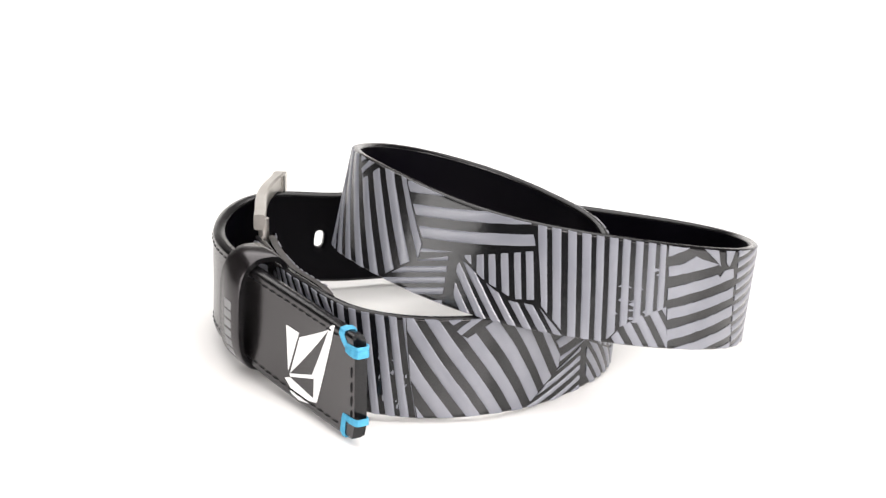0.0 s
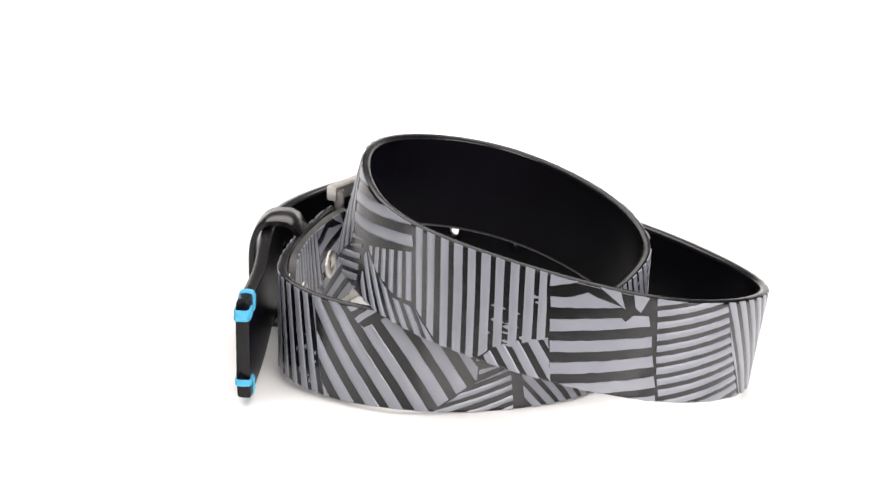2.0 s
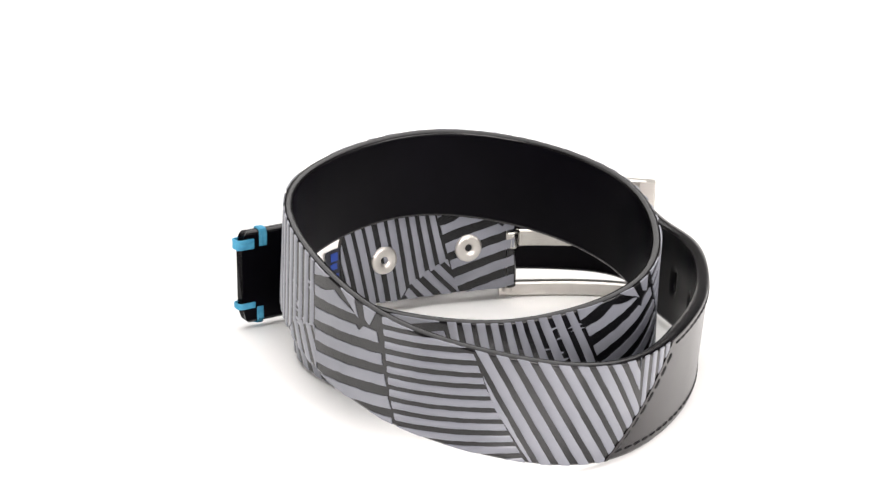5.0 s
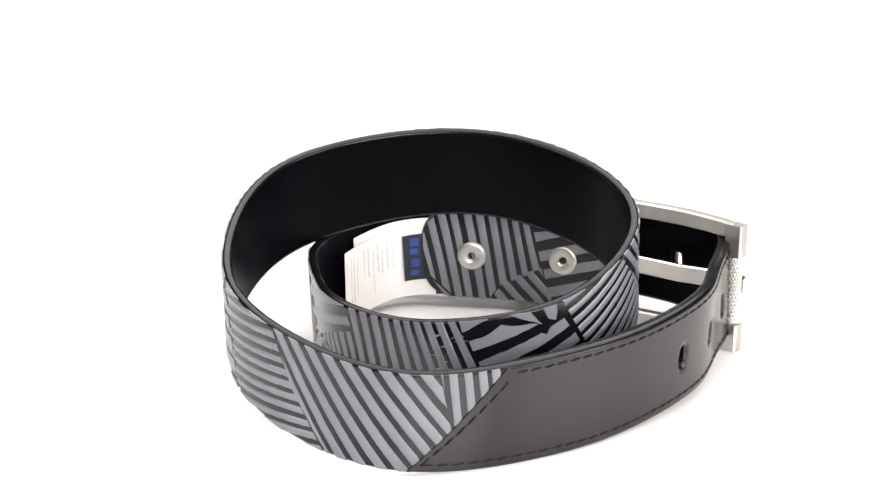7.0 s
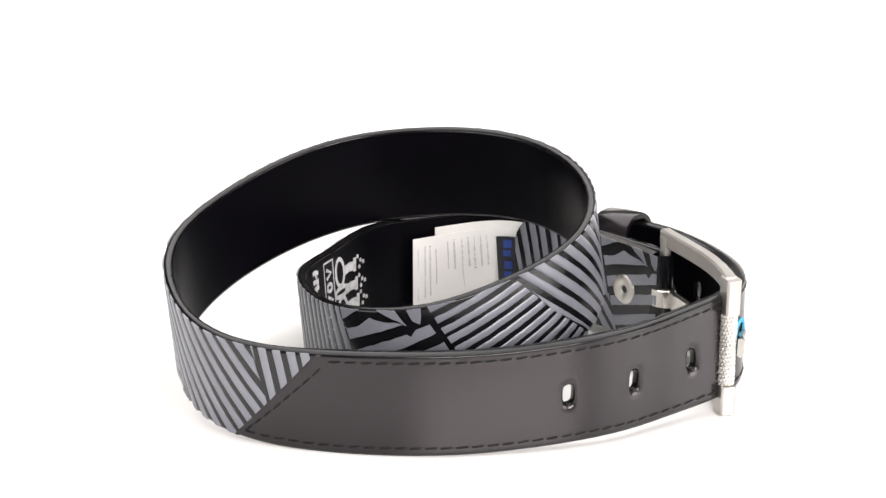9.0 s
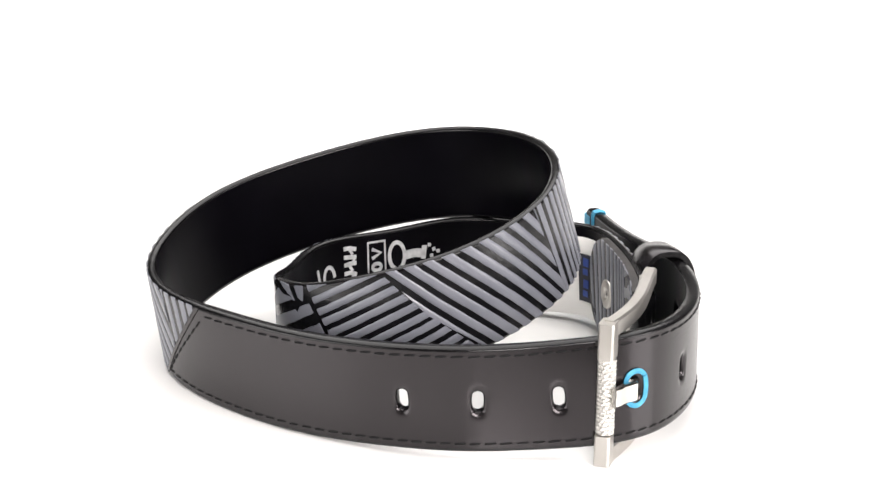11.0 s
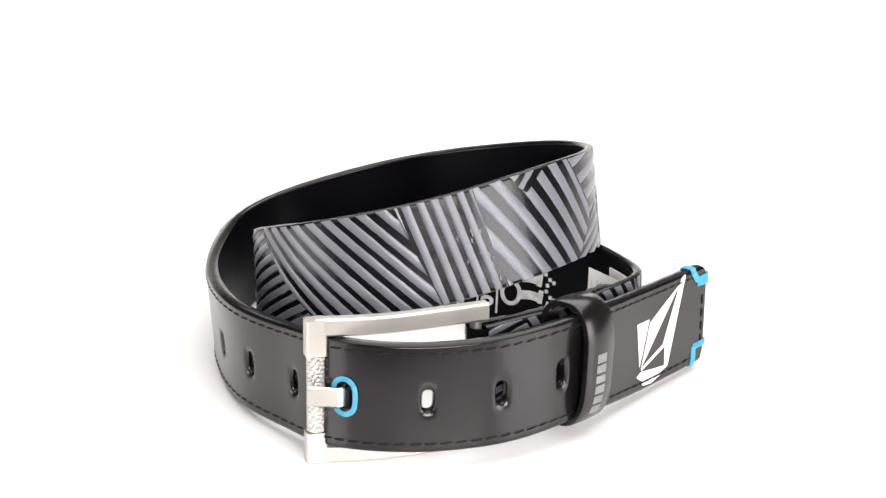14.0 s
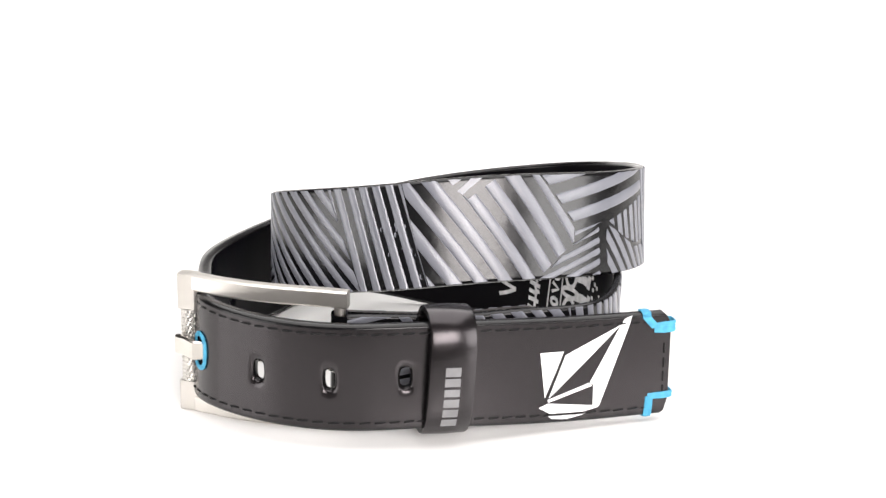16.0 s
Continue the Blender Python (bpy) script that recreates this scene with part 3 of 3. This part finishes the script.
def build_snap(s, v):
    """A pressed metal snap with a dark centre, on the flap."""
    bm = bmesh.new()
    p = at(s, v, flap_out(s))
    n = (at(s, v, flap_out(s) - 1) - p).normalized()
    turn = n.to_track_quat("Z", "Y").to_matrix()
    rings = []
    for r, z in ((5.8, -0.2), (5.8, 0.35), (5.5, 0.75), (4.9, 1.0), (4.1, 1.1), (3.1, 1.0), (2.3, 0.8), (1.7, 0.5), (1.5, 0.2), (1.45, -0.4)):
        rings.append([bm.verts.new(p + turn @ Vector((r * math.cos(k * math.tau / 28), r * math.sin(k * math.tau / 28), z)) * 0.001) for k in range(28)])
    for a, b in zip(rings, rings[1:]):
        for k in range(28):
            bm.faces.new((a[k], a[(k + 1) % 28], b[(k + 1) % 28], b[k]))
    f = bm.faces.new(rings[-1])
    f.material_index = 1
    return part("snap", bm, [M_METAL, M_DARK], belt, "polished nickel snap cap")


build_snap(54.8, -0.6)
build_snap(16.8, 0.2)


# ---------------------------------------------------------------- keeper loop
def build_keeper():
    """A leather loop round the tail and the strap beneath it."""
    lo, hi = 957.5, 973.4
    mid = (lo + hi) / 2
    p, t, n, w = axes(mid)
    thick, half_h = 2.4, 20.0
    out, inn = 4.4, -13.4
    loop = []
    r = 5.0
    wide, deep = (out - inn) / 2 - r, half_h - r
    for k in range(48):
        a = k * math.tau / 48
        c, d = math.cos(a), math.sin(a)
        power = 0.55 if c > 0 else 0.3
        x, z = math.copysign(abs(c) ** power, c) * wide, math.copysign(abs(d) ** 0.45, d) * deep
        loop.append(((out + inn) / 2 + x, z + 0.4, c, d))
    bm = bmesh.new()
    rings = []
    for d, g in ((lo - mid, 0.35), (lo - mid + 0.6, 0.0), (0, -0.25), (hi - mid - 0.6, 0.0), (hi - mid, 0.35)):
        outer = [bm.verts.new(Vector(p + t * d + n * (x + cx * (r + thick - g)) + w * (z + cz * (r + thick - g))) * 0.001) for x, z, cx, cz in loop]
        inner = [bm.verts.new(Vector(p + t * d + n * (x + cx * (r + g * 0.5)) + w * (z + cz * (r + g * 0.5))) * 0.001) for x, z, cx, cz in loop]
        rings.append((outer, inner))
    m = len(loop)
    for (a, ai), (b, bi) in zip(rings, rings[1:]):
        for k in range(m):
            j = (k + 1) % m
            bm.faces.new((a[k], a[j], b[j], b[k]))
            bm.faces.new((ai[k], bi[k], bi[j], ai[j]))
    for a, ai in (rings[0], rings[-1]):
        for k in range(m):
            j = (k + 1) % m
            bm.faces.new((a[k], a[j], ai[j], ai[k])).material_index = 1
    bmesh.ops.recalc_face_normals(bm, faces=bm.faces)
    keeper = part("keeper", bm, [M_LEATHER, M_EDGE], belt, "black leather keeper loop")
    # marks printed down the keeper's face: plain bars that follow its bulge
    face = sorted((z + dz * (r + thick), x + dx * (r + thick)) for x, z, dx, dz in loop if dx > 0.02)
    zs, xs = [q[0] for q in face], [q[1] for q in face]
    for k, wide in enumerate((3.2, 2.9, 2.6, 2.9, 2.9, 2.8)):
        z = 3.4 - k * 3.75
        bm = bmesh.new()
        rows = []
        for f in (0.5, 0.17, -0.17, -0.5):
            y = z + wide * f
            h = float(np.interp(y, zs, xs)) + 0.22
            rows.append([bm.verts.new(Vector(p + t * x + n * (h + e) + w * y) * 0.001) for x, e in ((-2.8, -0.3), (-2.7, 0.1), (2.7, 0.1), (2.8, -0.3))])
        for a, b in zip(rows, rows[1:]):
            for q in range(3):
                bm.faces.new((a[q], b[q], b[q + 1], a[q + 1]))
        bm.faces.new(rows[0])
        bm.faces.new(rows[-1][::-1])
        bmesh.ops.recalc_face_normals(bm, faces=bm.faces)
        part("printed_bar", bm, M_SILVER, keeper, "grey printed bar")


build_keeper()


# ---------------------------------------------------------------- buckle
def bar(bm, path, size_out, size_up, ups, bevel=0.8):
    """A bevelled rectangular bar along a path, in millimetres."""
    rings = []
    ups = Vector(ups)
    for i, p in enumerate(path):
        p = Vector(p)
        a, b = Vector(path[max(i - 1, 0)]), Vector(path[min(i + 1, len(path) - 1)])
        t = (b - a).normalized()
        side = t.cross(ups).normalized()
        up = side.cross(t)
        x, y, c = size_out / 2, size_up / 2, bevel
        ring = [(x, y - c), (x - c, y), (-x + c, y), (-x, y - c), (-x, -y + c), (-x + c, -y), (x - c, -y), (x, -y + c)]
        rings.append([bm.verts.new((p + side * u + up * v) * 0.001) for u, v in ring])
    for a, b in zip(rings, rings[1:]):
        for k in range(8):
            bm.faces.new((a[k], a[(k + 1) % 8], b[(k + 1) % 8], b[k]))
    bm.faces.new(rings[0][::-1])
    bm.faces.new(rings[-1])


def build_buckle():
    front, hinge = Vector((-73.6, 77.4, 0)), Vector((-76.0, 18.2, 0))
    z0, z1 = 0.4, 50.6
    way = (front - hinge).normalized()
    out = Vector((way.y, -way.x, 0)) * -1
    buckle = tagged(new("buckle"), "satin nickel roller buckle")
    buckle.parent = belt
    for name, z in (("upper_arm", z1 - 2.7), ("lower_arm", z0 + 2.7)):
        bm = bmesh.new()
        path = []
        for k in range(9):
            f = k / 8
            bow = 3.2 * math.sin(math.pi * f ** 1.3)
            q = hinge.lerp(front, f) + out * bow
            path.append((q.x, q.y, z))
        bar(bm, path, 4.4, 6.2, (0, 0, 1), 0.7)
        bmesh.ops.recalc_face_normals(bm, faces=bm.faces)
        part(name, bm, M_METAL, buckle)
    for name, a, b in (("upper_post", 38.0, z1), ("lower_post", z0, 11.0)):
        bm = bmesh.new()
        bar(bm, [(front.x, front.y, a), (front.x, front.y, b)], 5.4, 7.2, (way.x, way.y, 0), 0.7)
        bmesh.ops.recalc_face_normals(bm, faces=bm.faces)
        part(name, bm, M_METAL, buckle)
    # knurled roller: small raised diamonds round a drum
    bm = bmesh.new()
    turns, rows, r = 16, 18, 2.9
    step = (37.8 - 11.2) / rows

    def drum(a, z, rr):
        return bm.verts.new(Vector((front.x + rr * math.cos(a), front.y + rr * math.sin(a), z)) * 0.001)

    grid = [[drum((k + j * 0.5) * math.tau / turns, 11.2 + j * step, r) for k in range(turns)] for j in range(rows + 1)]
    for j in range(rows):
        for k in range(turns):
            a, b, c, d = grid[j][k], grid[j][(k + 1) % turns], grid[j + 1][(k + 1) % turns], grid[j + 1][k]
            peak = drum((k + 0.75 + j * 0.5) * math.tau / turns, 11.2 + (j + 0.5) * step, r + 0.36)
            for u, w in ((a, b), (b, c), (c, d), (d, a)):
                bm.faces.new((u, w, peak))
    bm.faces.new(grid[0][::-1])
    bm.faces.new(grid[-1])
    part("roller", bm, M_KNURL, buckle, "knurled bright nickel roller", smooth=False)
    bm = bmesh.new()
    core = at(-1.6, 0, -2.6) * 1000
    tube(bm, [Vector((core.x, core.y, z)) * 0.001 for z in (z0 + 2, 15, 30, z1 - 2)], 0.0021, 12)
    part("hinge_bar", bm, M_METAL, buckle)
    # prong: from the hinge bar, inside the tail, out through the eyelet and over the roller
    eye = at(872.8, -0.5, 0) * 1000
    nrm = (at(872.8, -0.5, 1) - at(872.8, -0.5, 0)) * 1000
    roller = Vector((front.x, front.y, eye.z))
    side = out if out.dot(nrm) > 0 else -out
    bm = bmesh.new()
    base = Vector((core.x, core.y, eye.z)) + nrm.normalized() * 1.0
    path = [base, base.lerp(eye, 0.3) - nrm * 1.0, base.lerp(eye, 0.7) - nrm * 3.5, eye - nrm * 2.2 - way * 1.5, eye + nrm * 1.2, eye + nrm * 2.3 + way * 1.8,
            roller + side * 5.3 - way * 0.8, roller + side * 4.7 + way * 1.6, roller + side * 3.6 + way * 3.2]
    bar(bm, path, 2.3, 7.0, (0, 0, 1), 0.6)
    bmesh.ops.recalc_face_normals(bm, faces=bm.faces)
    part("prong", bm, M_CHROME, buckle, "bright nickel prong")
    # the prong's eye, bent round the hinge bar through the slot in the fold
    bm = bmesh.new()
    rings = []
    for r, z in ((3.0, -3.5), (4.4, -3.5), (4.8, -3.1), (4.8, 3.1), (4.4, 3.5), (3.0, 3.5)):
        rings.append([bm.verts.new(Vector((core.x + r * math.cos(k * math.tau / 24), core.y + r * math.sin(k * math.tau / 24), eye.z + z)) * 0.001) for k in range(24)])
    for a, b in zip(rings, rings[1:] + rings[:1]):
        for k in range(24):
            bm.faces.new((a[k], a[(k + 1) % 24], b[(k + 1) % 24], b[k]))
    bmesh.ops.recalc_face_normals(bm, faces=bm.faces)
    part("prong_eye", bm, M_CHROME, buckle, "bright nickel eye of the prong")


build_buckle()


# ---------------------------------------------------------------- labels inside
def sheet(bm, s0, s1, v0, v1, h, curl=0.0, thick=0.25):
    """A thin cloth leaf inside the strap, h inwards, curling away at its free end."""
    n = 8
    rows = []
    for k in range(n + 1):
        f = k / n
        s = s0 + (s1 - s0) * f
        d = h + curl * f * f
        rows.append([bm.verts.new(at(s, v, -d - e)) for v, e in ((v0, 0), (v1, 0), (v1, thick), (v0, thick))])
    for a, b in zip(rows, rows[1:]):
        for k in range(4):
            bm.faces.new((a[k], b[k], b[(k + 1) % 4], a[(k + 1) % 4]))
    bm.faces.new(rows[0])
    bm.faces.new(rows[-1][::-1])
    bmesh.ops.recalc_face_normals(bm, faces=bm.faces)


def build_label():
    rng = random.Random(9)
    half = THICK / 2
    bm = bmesh.new()
    sheet(bm, 66, 113, -17.0, 14.2, half + 0.5, 1.2)
    part("rear_leaf", bm, M_PAPER, belt, "white cloth care label leaf")
    bm = bmesh.new()
    sheet(bm, 70, 125, -18.0, 11.2, half + 1.2, 3.2)
    leaf = part("care_label", bm, M_PAPER, belt, "white cloth care label with fine grey lines")
    lines = [(122.6, 6.5, -15), (118.9, 7.5, -14), (116.4, 7.5, -13), (113.6, 5.5, -9), (107.9, 8, -3), (104.8, 8.5, -4), (101.3, 8, -14), (98.2, 8.5, -3.5), (95.6, 8.5, -4.5), (92.5, 8.5, -4), (89.5, 8.5, -3.5)]
    for s, v, low in lines:
        f = (s - 70) / 55
        d = half + 1.2 + 3.2 * f * f + 0.3
        bm = bmesh.new()
        while v > low:
            u = v - rng.uniform(0.35, 0.7)
            w = rng.uniform(0.28, 0.5)
            vs = [bm.verts.new(at(s + ds, y, -d - 0.05)) for ds, y in ((-w, u), (w, u), (w, v), (-w, v))]
            bm.faces.new(vs)
            v = u - (0.3 if rng.random() < 0.8 else 0.8)
        part("text_line", bm, M_INK, leaf)
    bm = bmesh.new()
    sheet(bm, 73.0, 84.6, -11.0, 8.2, half + 2.4, 0.8)
    tag = part("brand_tag", bm, M_NAVY, belt, "dark navy woven tag with blue mark")
    for k in range(4):
        bm = bmesh.new()
        z = 6.9 - k * 4.4
        sheet(bm, 76.8 + 0.5 * (k % 2), 81.0 + 0.4 * (k % 2), z - 3.4 + 0.9 * (k % 2), z, half + 3.2, 0.15, 0.1)
        part("woven_bar", bm, M_ROYAL, tag)


build_label()


def stroke(bm, points, wide):
    """A flat printed stroke of even width on the lining, along (s, v) points."""
    left, right = [], []
    for i, (s, v) in enumerate(points):
        a, b = points[max(i - 1, 0)], points[min(i + 1, len(points) - 1)]
        dx, dy = b[0] - a[0], b[1] - a[1]
        k = wide / 2 / max(math.hypot(dx, dy), 1e-6)
        for side, row in ((1, left), (-1, right)):
            q, u = s - dy * k * side, v + dx * k * side
            row.append(bm.verts.new(at(q, u, -inner_face(q) - 0.07)))
    for i in range(len(points) - 1):
        bm.faces.new((left[i], left[i + 1], right[i + 1], right[i]))


def arc(s, v, rs, rv, lo, hi, n=14):
    return [(s + rs * math.cos(radians(lo + (hi - lo) * k / n)), v + rv * math.sin(radians(lo + (hi - lo) * k / n))) for k in range(n + 1)]


def build_lining_print():
    """White drawn marks on the lining: looped tubes with a stem and paint drops, a framed row, and rough bands."""
    rng = random.Random(21)

    def mark(strokes):
        bm = bmesh.new()
        for points, wide in strokes:
            stroke(bm, points, wide)
        part("lining_mark", bm, M_INKWHITE, belt, "white drawn mark printed on the lining", smooth=False)

    # three looped tubes side by side, each with a stem and scattered drops
    for v, wide, tall in ((8.2, 3.6, 5.4), (0.4, 5.4, 1.7), (-6.6, 3.6, 4.6)):
        ring = [(arc(167.6, v, wide, tall, 0, 360, 24), 1.7)]
        stem = [([(164.5, v - 0.6), (159.5, v - 0.4), (155.5, v - 1.2)], 3.6), ([(155.6, v - 3.6), (154.6, v + 1.8)], 2.2)]
        drops = [([(q, u), (q - 1.5, u + rng.uniform(-0.4, 0.4))], 1.5) for q, u in ((153.2, v + 1.7), (151.4, v - 0.6), (152.6, v - 3.0), (149.6, v - 1.6))]
        mark(ring + stem + drops)
    # a thin frame round a row of small rings and wedges
    mark([([(181.2, 15.2), (181.2, -16.0)], 0.8), ([(173.2, 15.2), (173.2, -16.0)], 0.8), ([(181.6, 15.2), (172.8, 15.2)], 0.8)])
    for k, v in enumerate((10.4, 5.0, -0.4, -5.8, -11.2)):
        if k in (1, 3, 4):
            mark([(arc(177.2, v, 2.0, 1.4, 0, 360, 16), 1.5)])
        else:
            mark([([(179.4, v - 1.8), (175.2, v + 0.2), (179.4, v + 2.0)], 1.5)])
    # a dense band of short strokes across the strap
    for k in range(9):
        v = 14.2 - k * 3.3
        mark([([(192.8, v), (190.0, v + rng.uniform(-0.5, 0.5)), (186.8, v + rng.uniform(-0.9, 0.9))], 1.7), ([(188.0 + rng.uniform(-1, 3), v), (188.6, v - 2.6)], 1.3)])
    # an open curl, an upright bar and a wedge farther along
    mark([(arc(201.0, 4.0, 3.0, 4.6, -60, 180), 1.6)])
    mark([([(208.0, 9.5), (207.0, 1.5)], 1.6)])
    mark([([(200.2, -7.4), (204.6, -9.4), (208.6, -10.4)], 1.6), ([(200.2, -7.4), (207.4, -5.2)], 1.4)])


build_lining_print()


# ---------------------------------------------------------------- the turn
def motions():
    """The belt turns evenly on the spot, clockwise from above."""
    walk(belt, [(t * 0.5, pose(0, 0, 0, 0, 0, -17.8085 * t * 0.5)) for t in range(33)])


motions()
